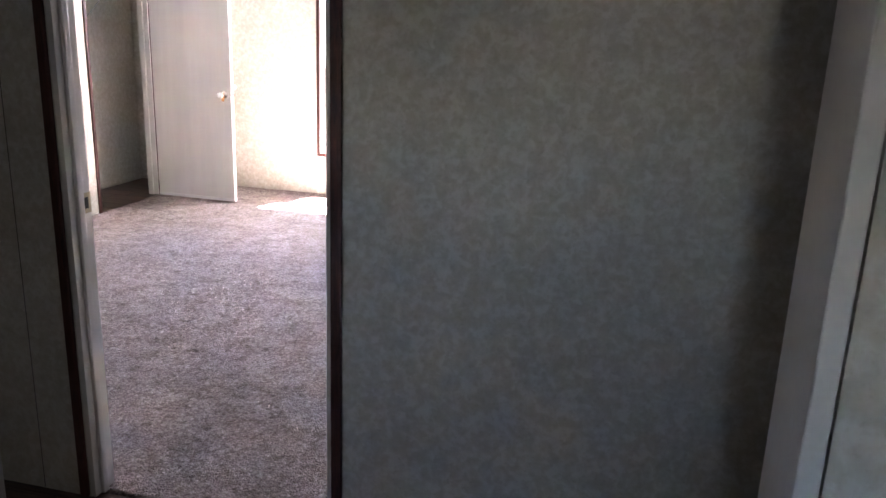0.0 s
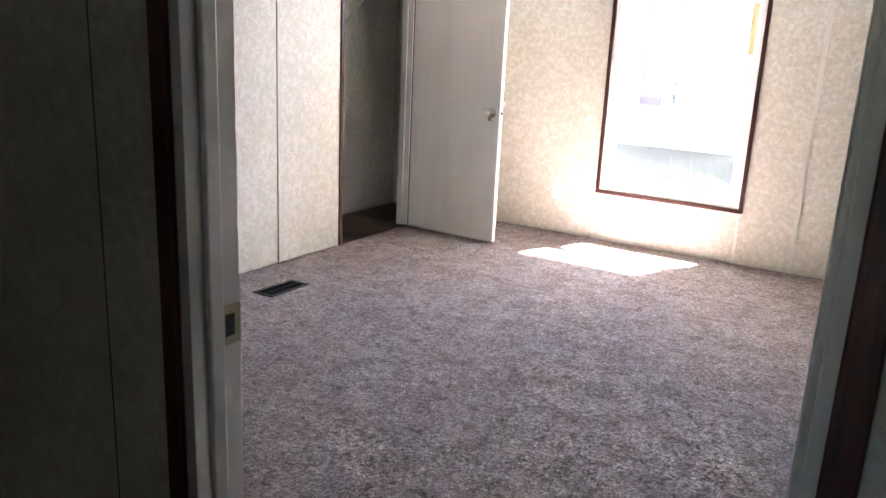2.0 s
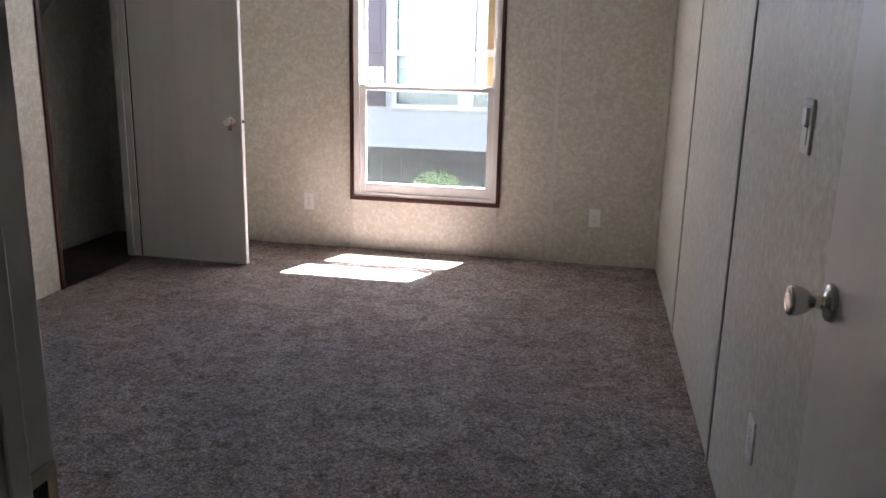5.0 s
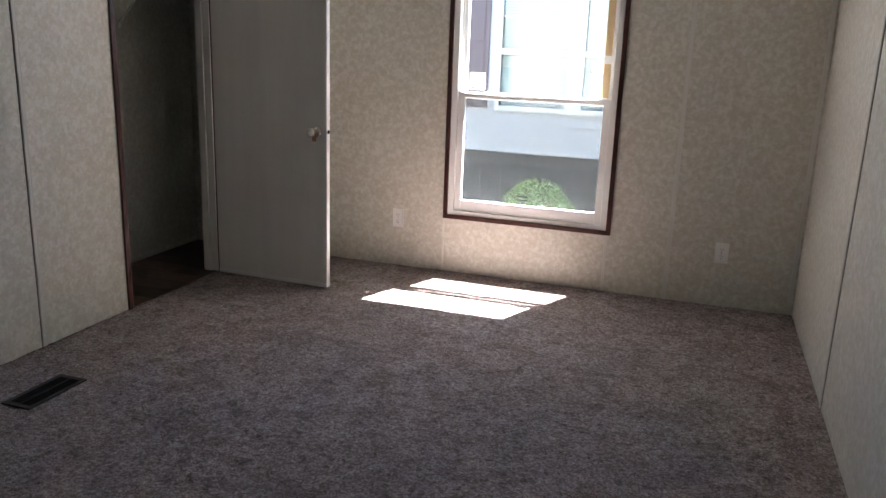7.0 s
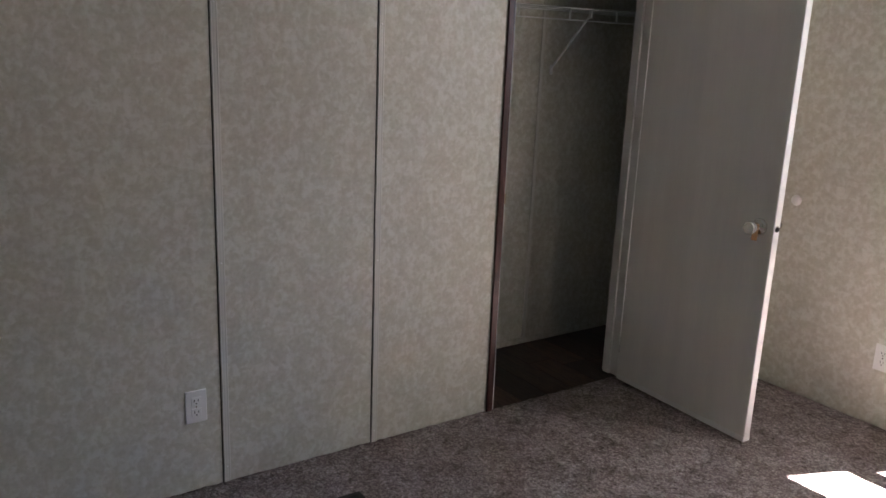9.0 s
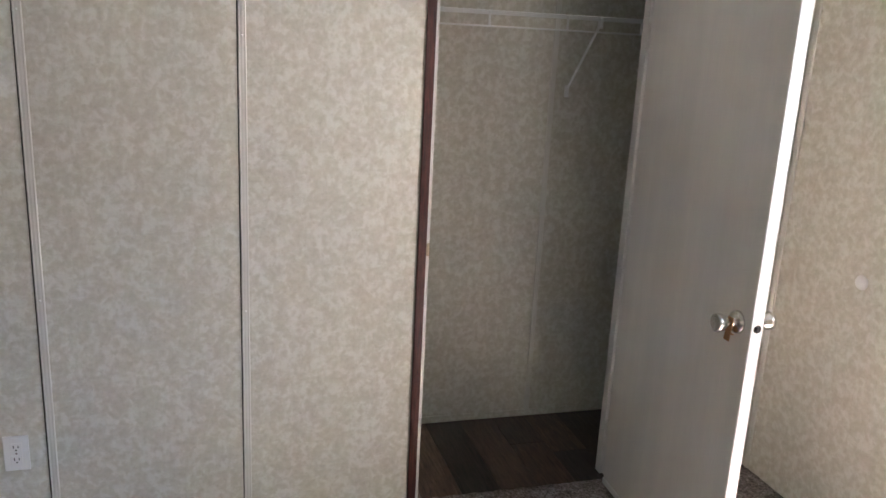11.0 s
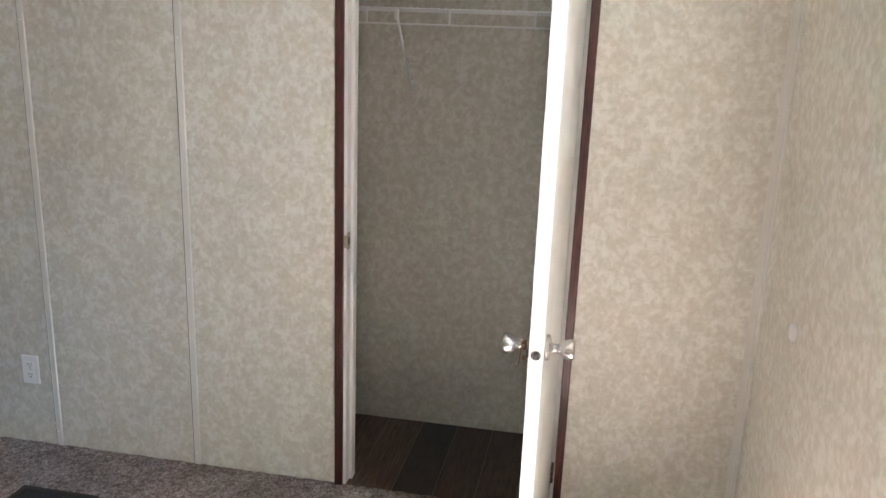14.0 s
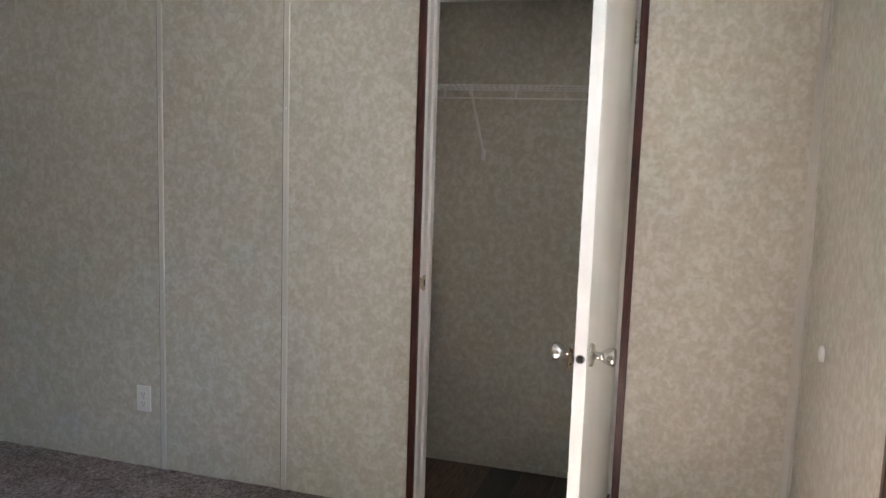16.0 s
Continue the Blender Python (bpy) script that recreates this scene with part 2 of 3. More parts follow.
def rod(bm, a, b, r, sides=8):
    a, b = Vector(a), Vector(b)
    d = b - a
    m = Matrix.Translation((a + b) / 2) @ d.to_track_quat("Z", "Y").to_matrix().to_4x4()
    bmesh.ops.create_cone(bm, cap_ends=True, segments=sides, radius1=r, radius2=r, depth=d.length, matrix=m)
    return bm


def turned(profile, axis, at, sides=28):
    """A turned shape: (radius, distance) rings along an axis."""
    bm = bmesh.new()
    q = Vector(axis).to_track_quat("Z", "Y")
    rings = []
    for r, d in profile:
        rings.append([bm.verts.new(Vector(at) + q @ Vector((r * math.cos(2 * math.pi * k / sides), r * math.sin(2 * math.pi * k / sides), d)))
                      for k in range(sides)])
    for p, s in zip(rings, rings[1:]):
        for k in range(sides):
            bm.faces.new((p[k], p[(k + 1) % sides], s[(k + 1) % sides], s[k])).smooth = True
    bm.faces.new(rings[0][::-1])
    bm.faces.new(rings[-1])
    bmesh.ops.recalc_face_normals(bm, faces=bm.faces)
    return bm


def mesh_of(name, bm, mat):
    me = bpy.data.meshes.new(name)
    bm.to_mesh(me)
    bm.free()
    me.materials.append(mat)
    return me


def part(name, bm, mat, parent, label=""):
    ob = new(name, mesh_of(name, bm, mat))
    ob.parent = parent
    if label:
        ob["label"] = label
    return ob


def solid(name, bm, mat, label="", category="", kind="", at=None):
    ob = new(name, mesh_of(name, bm, mat))
    if at is not None:
        ob.matrix_basis = at
    return tagged(ob, label, category, "", kind)


def thing(name, m, label, category, group="", kind=""):
    ob = new(name)
    ob.empty_display_size = 0.1
    ob.matrix_basis = m
    return tagged(ob, label, category, group, kind)


# ---- plan ----
FAR = 6.09            # window wall, room face
NEAR = 1.515          # wall with the entrance, room face
HALL = 1.43           # the same wall, hall face
TOP = 2.44            # ceiling
BACK = -0.553         # back wall of the closet
CW = 0.018            # closet wall, room face
SIDE_FAR, SIDE_NEAR = 3.283, 3.342     # the wall the entrance door lies against
HW, DL, DR = 0.22, 3.30, 4.185        # wall across the hall: face, doorway sides
WIN = (1.268, 2.236, 0.364, 1.905)     # window opening: x, x, z, z


def side_x(y):
    return SIDE_FAR + (FAR - y) / (FAR - NEAR) * (SIDE_NEAR - SIDE_FAR)


# ---- walls, floor, ceiling ----
wall_window = solid("wall_window", boxes(
    (-0.70, FAR, -0.02, WIN[0], FAR + 0.14, TOP), (WIN[1], FAR, -0.02, 3.50, FAR + 0.14, TOP),
    (WIN[0], FAR, -0.02, WIN[1], FAR + 0.14, WIN[2]), (WIN[0], FAR, WIN[3], WIN[1], FAR + 0.14, TOP)),
    WALLPAPER, "tan and cream sponged vinyl wallboard around a window", "wall", "structure")
wall_closet = solid("wall_closet", boxes(
    (CW - 0.09, NEAR, -0.02, CW, 4.719, TOP), (CW - 0.09, 5.504, -0.02, CW, FAR, TOP), (CW - 0.09, 4.719, 2.022, CW, 5.504, TOP)),
    WALLPAPER, "tan and cream sponged vinyl wallboard with a closet opening", "wall", "structure")
bm = bmesh.new()
box(bm, 0, NEAR, -0.02, 1, FAR, TOP)
for v in bm.verts:
    v.co.x = side_x(v.co.y) if v.co.x < 0.5 else 3.45
wall_side = solid("wall_side", bm, WALLPAPER, "tan and cream sponged vinyl wallboard with battened seams", "wall", "structure")
wall_entrance = solid("wall_entrance", boxes(
    (-0.09, HALL, -0.02, 2.437, NEAR, TOP), (3.2625, HALL, -0.02, 5.4, NEAR, TOP), (2.437, HALL, 2.042, 3.2625, NEAR, TOP)),
    WALLPAPER, "tan sponged wallboard between bedroom and dim hall", "wall", "structure")
wall_closet_back = solid("wall_closet_back", boxes((BACK - 0.1, 3.9, -0.02, BACK, FAR, TOP)), WALLPAPER,
                         "shaded sponged wallboard at the back of the closet", "wall", "structure")
wall_closet_end = solid("wall_closet_end", boxes((BACK, 3.8, -0.02, CW - 0.09, 3.9, TOP)), WALLPAPER,
                        "shaded sponged wallboard at the end of the closet", "wall", "structure")
wall_hall = solid("wall_hall", boxes((1.2, HW - 0.12, -0.02, DL, HW, TOP), (DR, HW - 0.12, -0.02, 5.4, HW, TOP),
                                     (DL, HW - 0.12, 2.04, DR, HW, TOP)), WALLPAPER,
                  "tan sponged wallboard with a doorway across the hall", "wall", "structure")
# added walls out of view; their warm colour tints the hall's light
wall_hall_end = solid("wall_hall_end", boxes((1.1, HW, -0.02, 1.2, HALL, TOP), (5.4, -2.4, -0.02, 5.5, NEAR, TOP), (2.7, -2.5, -0.02, 3.8, -2.4, TOP), (4.0, -2.5, -0.02, 5.4, -2.4, TOP),
                                             (2.6, -2.4, -0.02, 2.7, HW - 0.12, TOP),
                                             (3.8, -2.5, -0.02, 4.0, -2.4, 1.3), (3.8, -2.5, 1.64, 4.0, -2.4, TOP)), WARM,
                      "unseen tan walls closing the hall, coloured to warm its light", "wall", "structure")
ceiling = solid("ceiling", boxes((-0.70, HALL, TOP, 3.5, FAR + 0.14, TOP + 0.1), (1.1, -2.5, TOP, 5.5, HALL, TOP + 0.1),
                                 (3.5, HALL, TOP, 5.5, NEAR, TOP + 0.1)), CEILING,
                "white textured ceiling board", "ceiling", "structure")
# unseen slab, added to stop light leaks and shade the ground
roof = solid("roof", boxes((-1.1, -2.9, TOP + 0.1, 5.9, FAR + 0.26, TOP + 0.28)), ROOF, "unseen grey shingle roof added over the home to block light", "roof", "structure")


def carpet_floor():
    """Carpet with a softly uneven surface and a ragged tucked edge along the closet wall."""
    bm = bmesh.new()
    nx, ny = 150, 220
    grid = []
    for j in range(ny + 1):
        y = HALL + 0.035 + (FAR - HALL - 0.035) * j / ny
        row = []
        for i in range(nx + 1):
            x = CW + (3.345 - CW) * i / nx
            z = 0.0025 * noise.noise(Vector((x * 9, y * 9, 0))) + 0.0015 * noise.noise(Vector((x * 31, y * 31, 3)))
            if i == 0:
                z += 0.006 * noise.noise(Vector((0, y * 26, 7)))
            row.append(bm.verts.new((x, y, z)))
        grid.append(row)
    for j in range(ny):
        for i in range(nx):
            bm.faces.new((grid[j][i], grid[j][i + 1], grid[j + 1][i + 1], grid[j + 1][i])).smooth = True
    r = bmesh.ops.extrude_face_region(bm, geom=list(bm.faces))
    for v in [g for g in r["geom"] if isinstance(g, bmesh.types.BMVert)]:
        v.co.z = -0.02
    bmesh.ops.recalc_face_normals(bm, faces=bm.faces)
    return bm


carpet = solid("floor_carpet", carpet_floor(), CARPET, "mottled brown-grey cut pile bedroom carpet", "carpet", "structure")
floor_base = solid("floor", boxes((-0.70, -2.5, -0.14, 5.5, FAR + 0.14, -0.022)), SUBFLOOR, "dark sub-floor under carpet and planks", "floor", "structure")


# ---- trim on the walls ----
def batten(parent, axis, at, along, z0, z1, width=0.024):
    """A vertical cover strip with rounded shoulders, on a wall whose face looks along +x, -y or -x."""
    w, t = width / 2, 0.0065
    ring = ((0.0, -w), (t * 0.55, -w), (t * 0.9, -w * 0.78), (t * 0.72, -w * 0.5), (t * 0.80, 0.0), (t * 0.72, w * 0.5), (t * 0.9, w * 0.78), (t * 0.55, w), (0.0, w))
    bm = bmesh.new()
    ends = []
    for z in (z0, z1):
        row = []
        for d, s in ring:
            p = (at + d, along + s, z) if axis == "+x" else (at - d, along + s, z) if axis == "-x" else (along + s, at - d, z)
            row.append(bm.verts.new(p))
        ends.append(row)
    for k in range(len(ring) - 1):
        bm.faces.new((ends[0][k], ends[0][k + 1], ends[1][k + 1], ends[1][k]))
    bm.faces.new(ends[0])
    bm.faces.new(ends[1][::-1])
    bmesh.ops.recalc_face_normals(bm, faces=bm.faces)
    return part("batten", bm, BATTEN, parent, "pale cream cover strip")


def seam(parent, axis, at, along, z0, z1):
    """The dark open joint beside a batten."""
    if axis == "+x":
        r = (at, along - 0.0016, z0, at + 0.0012, along + 0.0016, z1)
    elif axis == "-x":
        r = (at - 0.0012, along - 0.0022, z0, at, along + 0.0022, z1)
    else:
        r = (along - 0.0012, at - 0.0008, z0, along + 0.0012, at, z1)
    return part("panel_joint", boxes(r), BRONZE, parent, "dark open joint between wall panels")


def screw(parent, at, axis):
    return part("nail_head", turned(((0.0032, 0), (0.0032, 0.001), (0.0015, 0.0018)), axis, at, 10), PLASTIC, parent)


for y, zs in ((3.562, (0.06, 0.797, 1.62)), (4.148, (0.05, 0.739, 1.58))):
    batten(wall_closet, "+x", CW, y, 0.0, TOP)
    seam(wall_closet, "+x", CW, y - 0.0136, 0.0, TOP)
    for z in zs:
        screw(wall_closet, (CW + 0.0050, y, z), (1, 0, 0))
batten(wall_closet, "+x", CW, FAR - 0.016, 0.0, TOP)
for x in (0.042, 2.595):
    batten(wall_window, "-y", FAR, x, 0.0, TOP)
batten(wall_window, "-y", FAR, 2.240, 0.0, 0.336, 0.016)
batten(wall_window, "-y", FAR, 1.246, 0.0, 0.336, 0.010)
batten(wall_window, "-y", FAR, 3.262, 0.0, TOP, 0.022)
for y in (3.548, 4.86):
    batten(wall_side, "-x", side_x(y), y, 0.0, TOP)
    seam(wall_side, "-x", side_x(y), y - 0.0142, 0.0, TOP)
batten(wall_side, "-x", side_x(2.24), 2.24, 0.0, TOP)
seam(wall_entrance, "-y", HALL, 2.262, 0.0, TOP)
batten(wall_closet_back, "+x", BACK, 5.372, 0.0, TOP, 0.022)
batten(wall_closet_back, "+x", BACK, 4.15, 0.0, TOP, 0.022)
part("base_strip", boxes((BACK, 3.9, 0.0, BACK + 0.005, FAR, 0.028), bevel=0.001), WALLPAPER, wall_closet_back)


# ---- closet opening: jambs, stops, casing ----
closet_frame = thing("closet_door_frame", pose(CW, 4.7370, 0), "white door jamb with dark mahogany casing around the closet", "door frame")


def moved(bm, x, y, z):
    bmesh.ops.translate(bm, verts=bm.verts, vec=(-x, -y, -z))
    return bm


def cf(name, mat, *rows, bevel=0.0015, label=""):
    return part(name, moved(boxes(*rows, bevel=bevel), 0, 4.7370, 0), mat, closet_frame, label)


cf("jamb", WHITE_TRIM, (-0.094, 4.7195, 0, 0.002, 4.7370, 2.02))
cf("jamb", WHITE_TRIM, (-0.094, 5.4860, 0, 0.002, 5.5035, 2.02))
cf("head_jamb", WHITE_TRIM, (-0.094, 4.7370, 2.004, 0.002, 5.4860, 2.0215))
cf("door_stop", WHITE_TRIM, (-0.078, 4.7370, 0, -0.040, 4.7480, 2.004))
cf("door_stop", WHITE_TRIM, (-0.078, 5.4740, 0, -0.040, 5.4860, 2.004))
cf("door_stop", WHITE_TRIM, (-0.078, 4.7480, 1.992, -0.040, 5.4740, 2.004))
for y0, y1 in ((4.6960, 4.7265), (5.4940, 5.5220)):
    cf("casing", CASING, (0.0, y0, 0.0, 0.011, y1, 2.018), bevel=0.003, label="dark mahogany casing")
cf("casing", CASING, (0.0, 4.6960, 2.018, 0.011, 5.5220, 2.055), bevel=0.003, label="dark mahogany casing")
cf("strike_plate", BRASS, (-0.030, 4.7370, 0.897, 0.003, 4.7388, 0.957), (0.003, 4.7240, 0.905, 0.0048, 4.7388, 0.949), bevel=0.0006, label="dull brass strike plate")
cf("strike_slot", SLOT, (-0.022, 4.7388, 0.914, -0.008, 4.7396, 0.940), bevel=0.0)


# ---- doors ----
KNOB = ((0.0, 0.0), (0.0325, 0.0), (0.0325, 0.004), (0.030, 0.009), (0.022, 0.0115), (0.0125, 0.014), (0.0105, 0.020), (0.0105, 0.028),
        (0.0135, 0.033), (0.019, 0.040), (0.0235, 0.049), (0.0255, 0.058), (0.0258, 0.064), (0.0245, 0.068), (0.0215, 0.0695),
        (0.0175, 0.068), (0.009, 0.067), (0.0, 0.067))


def knob_on(parent, at, axis):
    k = part("door_knob", turned([(max(r, 0.0004), d) for r, d in KNOB], axis, at), NICKEL, parent, "satin nickel tulip door knob")
    return k


def slab_door(name, m, width, height, label, sides, group="", gap=0.014, kz=0.893):
    """A flush door hung at its local origin, running along local +x, thickness along -y."""
    d = thing(name, m, label, "door", group)
    th = 0.035
    part("door_skin", boxes((gap, -0.0030, 0.030, width - 0.004, 0.0, height - 0.003), bevel=0.0007), DOOR_WHITE, d)
    part("door_skin", boxes((gap, -th, 0.030, width - 0.004, -th + 0.003, height - 0.003), bevel=0.0007), DOOR_WHITE, d)
    part("door_core", boxes((gap, -th + 0.003, 0.024, width - 0.004, -0.003, height - 0.003)), EDGE_WHITE, d)
    part("edge_band", boxes((width - 0.004, -th + 0.0005, 0.026, width, -0.0005, height - 0.003), bevel=0.001), EDGE_WHITE, d, "bright white door edge")
    part("bottom_strip", boxes((gap, -th - 0.0035, 0.014, width, 0.0030, 0.036), bevel=0.001), EDGE_WHITE, d, "pale raw strip along the door's foot")
    kx = width - 0.062
    if "far" in sides:
        knob_on(d, (kx, 0.0, kz), (0, 1, 0))
    if "near" in sides:
        knob_on(d, (kx, -th, kz), (0, -1, 0))
    bore = part("latch_face", turned(((0.0125, 0), (0.0125, 0.0012), (0.0118, 0.0016)), (1, 0, 0), (width, -th / 2, kz), 20), NICKEL, d, "round latch face")
    part("latch_bolt", boxes((width + 0.0016, -th / 2 - 0.006, kz - 0.0075, width + 0.008, -th / 2 + 0.006, kz + 0.0075), bevel=0.002), SLOT, bore)
    for z in (0.165, 1.86):
        h = part("hinge", boxes((-0.001, 0.0000, z - 0.04, gap + 0.010, 0.0016, z + 0.04), bevel=0.0005), NICKEL, d, "satin nickel door hinge")
        bm = bmesh.new()
        for k in range(5):
            rod(bm, (0.002, 0.005, z - 0.040 + k * 0.0162), (0.002, 0.005, z - 0.0255 + k * 0.0162), 0.0048, 12)
        part("knuckle", bm, NICKEL, h)
        bm = bmesh.new()
        for k in (-0.026, 0.0, 0.026):
            rod(bm, (gap + 0.002, 0.0014, z + k), (gap + 0.002, 0.0026, z + k), 0.0032, 10)
        part("screw", bm, BRASS, h)
    return d


closet_door = slab_door("closet_door", pose(CW + 0.010, 5.482, 0, 0, 0, -1.7), 0.755, 1.998, "white flush closet door standing open at right angles", ("far", "near"), gap=0.034)
entrance_door = slab_door("entrance_door", pose(3.291, 1.532, 0, 0, 0, 90.5), 0.85, 2.02, "white flush bedroom door folded back against the wall", ("far",), kz=0.938)

# brown card tag left hanging behind the closet-side knob
tag = thing("card_tag", closet_door.matrix_basis @ pose(0.693, -0.035, 0.893), "brown card packing tag hung on a door knob", "tag")
bm = boxes((-0.013, -0.0225, -0.052, 0.013, -0.0205, 0.014), bevel=0.0008)
for v in bm.verts:
    v.co.y -= 0.006 * max(0.0, -v.co.z / 0.05)
part("card", bm, CARD, tag)
part("card_fold", boxes((-0.013, -0.0205, -0.034, 0.013, -0.0135, -0.032), bevel=0.0005), CARD, tag)

# ---- entrance: jambs and hall-side casing ----
entry = thing("entrance_door_frame", pose(2.455, HALL, 0), "white bedroom door jamb with dark casing towards the hall", "door frame")


def ef(name, mat, *rows, bevel=0.0015, label="", parent=None):
    return part(name, moved(boxes(*rows, bevel=bevel), 2.455, HALL, 0), mat, parent or entry, label)


ef("jamb", WHITE_TRIM, (2.4375, HALL - 0.004, 0, 2.455, NEAR + 0.004, 2.04))
ef("jamb", WHITE_TRIM, (3.244, HALL - 0.004, 0, 3.2615, NEAR + 0.004, 2.04))
ef("head_jamb", WHITE_TRIM, (2.455, HALL - 0.004, 2.024, 3.244, NEAR + 0.004, 2.0415))
ef("door_stop", WHITE_TRIM, (2.455, 1.452, 0, 2.467, 1.478, 2.024), bevel=0.003)
ef("door_stop", WHITE_TRIM, (3.232, 1.452, 0, 3.244, 1.478, 2.024), bevel=0.003)
ef("door_stop", WHITE_TRIM, (2.467, 1.452, 2.012, 3.232, 1.478, 2.024), bevel=0.003)
ef("casing", CASING, (2.402, HALL - 0.013, 0, 2.432, HALL, 2.036), bevel=0.003, label="dark mahogany casing")
ef("casing", CASING, (3.258, HALL - 0.013, 0, 3.289, HALL, 2.036), bevel=0.003, label="dark mahogany casing")
ef("casing", CASING, (2.402, HALL - 0.013, 2.036, 3.289, HALL, 2.075), bevel=0.003, label="dark mahogany casing")
ef("strike_plate", BRASS, (2.455, 1.481, 0.915, 2.4568, 1.518, 0.977), bevel=0.0008, label="dull brass strike plate")
ef("strike_slot", SLOT, (2.4568, 1.488, 0.929, 2.4576, 1.505, 0.963), bevel=0.0)

# unseen opening, added behind the camera so that daylight reaches the hall
fill_window = thing("window_2", pose(3.9, -2.4, 1.3), "unseen small white vinyl window added to light the hall", "window", "", "structure")
part("window_frame", boxes((-0.1, -0.1, 0, -0.085, 0, 0.34), (0.085, -0.1, 0, 0.1, 0, 0.34), (-0.085, -0.1, 0, 0.085, 0, 0.015), (-0.085, -0.1, 0.325, 0.085, 0, 0.34), bevel=0.002), VINYL, fill_window)
# doorway across the hall
across = thing("hall_door_frame", pose(DL, HW, 0), "plain white door jamb across the hall", "door frame")
for r in ((DL + 0.002, HW - 0.122, 0, DL + 0.02, HW + 0.004, 2.02), (DR - 0.02, HW - 0.122, 0, DR - 0.002, HW + 0.004, 2.02), (DL + 0.02, HW - 0.122, 2.02, DR - 0.02, HW + 0.004, 2.038)):
    part("jamb", moved(boxes(r, bevel=0.002), DL, HW, 0), WHITE_TRIM, across)

# ---- bedroom window ----
window = thing("window_1", pose((WIN[0] + WIN[1]) / 2, FAR, WIN[2]), "white vinyl single-hung window with dark wood casing", "window", "", "structure")


def wp(name, mat, *rows, bevel=0.002, label="", parent=None):
    return part(name, moved(boxes(*rows, bevel=bevel), (WIN[0] + WIN[1]) / 2, FAR, WIN[2]), mat, parent or window, label)


a0, a1, c0, c1 = WIN
for r in ((a0 - 0.026, FAR - 0.012, c0, a0, FAR, c1), (a1, FAR - 0.012, c0, a1 + 0.026, FAR, c1),
          (a0 - 0.026, FAR - 0.012, c0 - 0.026, a1 + 0.026, FAR, c0), (a0 - 0.026, FAR - 0.012, c1, a1 + 0.026, FAR, c1 + 0.026)):
    wp("casing", CASING, r, bevel=0.003, label="dark mahogany casing")
wp("window_frame", VINYL, (a0, FAR + 0.002, c0, a0 + 0.036, FAR + 0.12, c1), (a1 - 0.036, FAR + 0.002, c0, a1, FAR + 0.12, c1),
   (a0 + 0.036, FAR + 0.002, c0, a1 - 0.036, FAR + 0.12, c0 + 0.026), (a0 + 0.036, FAR + 0.002, c1 - 0.032, a1 - 0.036, FAR + 0.12, c1))
wp("track", VINYL, (a0 + 0.036, FAR + 0.050, c0 + 0.026, a0 + 0.046, FAR + 0.058, c1 - 0.032),
   (a1 - 0.046, FAR + 0.050, c0 + 0.026, a1 - 0.036, FAR + 0.058, c1 - 0.032), bevel=0.001)
s0, s1 = a0 + 0.038, a1 - 0.038
RAIL = 1.085
lower = wp("lower_sash", VINYL, (s0, FAR + 0.014, c0 + 0.026, s0 + 0.038, FAR + 0.046, RAIL + 0.022), (s1 - 0.038, FAR + 0.014, c0 + 0.026, s1, FAR + 0.046, RAIL + 0.022),
           (s0 + 0.038, FAR + 0.014, c0 + 0.026, s1 - 0.038, FAR + 0.046, c0 + 0.092), (s0 + 0.038, FAR + 0.014, RAIL - 0.012, s1 - 0.038, FAR + 0.046, RAIL + 0.022))
upper = wp("upper_sash", VINYL, (s0, FAR + 0.062, RAIL - 0.018, s0 + 0.030, FAR + 0.094, c1 - 0.032), (s1 - 0.030, FAR + 0.062, RAIL - 0.018, s1, FAR + 0.094, c1 - 0.032),
           (s0 + 0.030, FAR + 0.062, RAIL - 0.018, s1 - 0.030, FAR + 0.094, RAIL + 0.018), (s0 + 0.030, FAR + 0.062, c1 - 0.06, s1 - 0.030, FAR + 0.094, c1 - 0.032))
wp("sash_lock", VINYL, (1.30, FAR + 0.020, RAIL + 0.022, 1.345, FAR + 0.044, RAIL + 0.030), (2.13, FAR + 0.020, RAIL + 0.022, 2.175, FAR + 0.044, RAIL + 0.030), bevel=0.003)
wp("sash_lip", VINYL, (s0 + 0.05, FAR + 0.006, RAIL + 0.004, s1 - 0.05, FAR + 0.014, RAIL + 0.014), bevel=0.002)
for nm, sash, r in (("pane", lower, (s0 + 0.036, FAR + 0.028, c0 + 0.090, s1 - 0.036, FAR + 0.032, RAIL - 0.010)),
                    ("pane", upper, (s0 + 0.028, FAR + 0.076, RAIL + 0.016, s1 - 0.028, FAR + 0.080, c1 - 0.058))):
    p = wp(nm, GLASS, r, bevel=0.0, parent=sash)
    p.visible_shadow = False

screen = wp("insect_screen", SCREEN, (s0, FAR + 0.112, c0 + 0.026, s1, FAR + 0.1124, RAIL), bevel=0.0, label="grey mesh insect screen over the lower sash")
sticker = thing("glass_sticker", pose(1.40, FAR + 0.0755, 1.17), "square white paper sticker on the window glass", "sticker")
part("paper", boxes((-0.048, -0.0012, -0.05, 0.048, 0.0, 0.05)), PAPER, sticker)
part("print_bar", boxes((-0.048, -0.0016, -0.046, 0.02, -0.0012, -0.038)), SKIRT, sticker)
sticker = thing("glass_sticker", pose(2.10, FAR + 0.0755, 1.27), "small white paper sticker on the window glass", "sticker")
part("paper", boxes((-0.035, -0.0012, -0.026, 0.035, 0.0, 0.026)), PAPER, sticker)
strip = thing("tape_strip", pose(2.158, FAR + 0.0595, 1.10), "tan protective film strip taped along the sash", "tape")
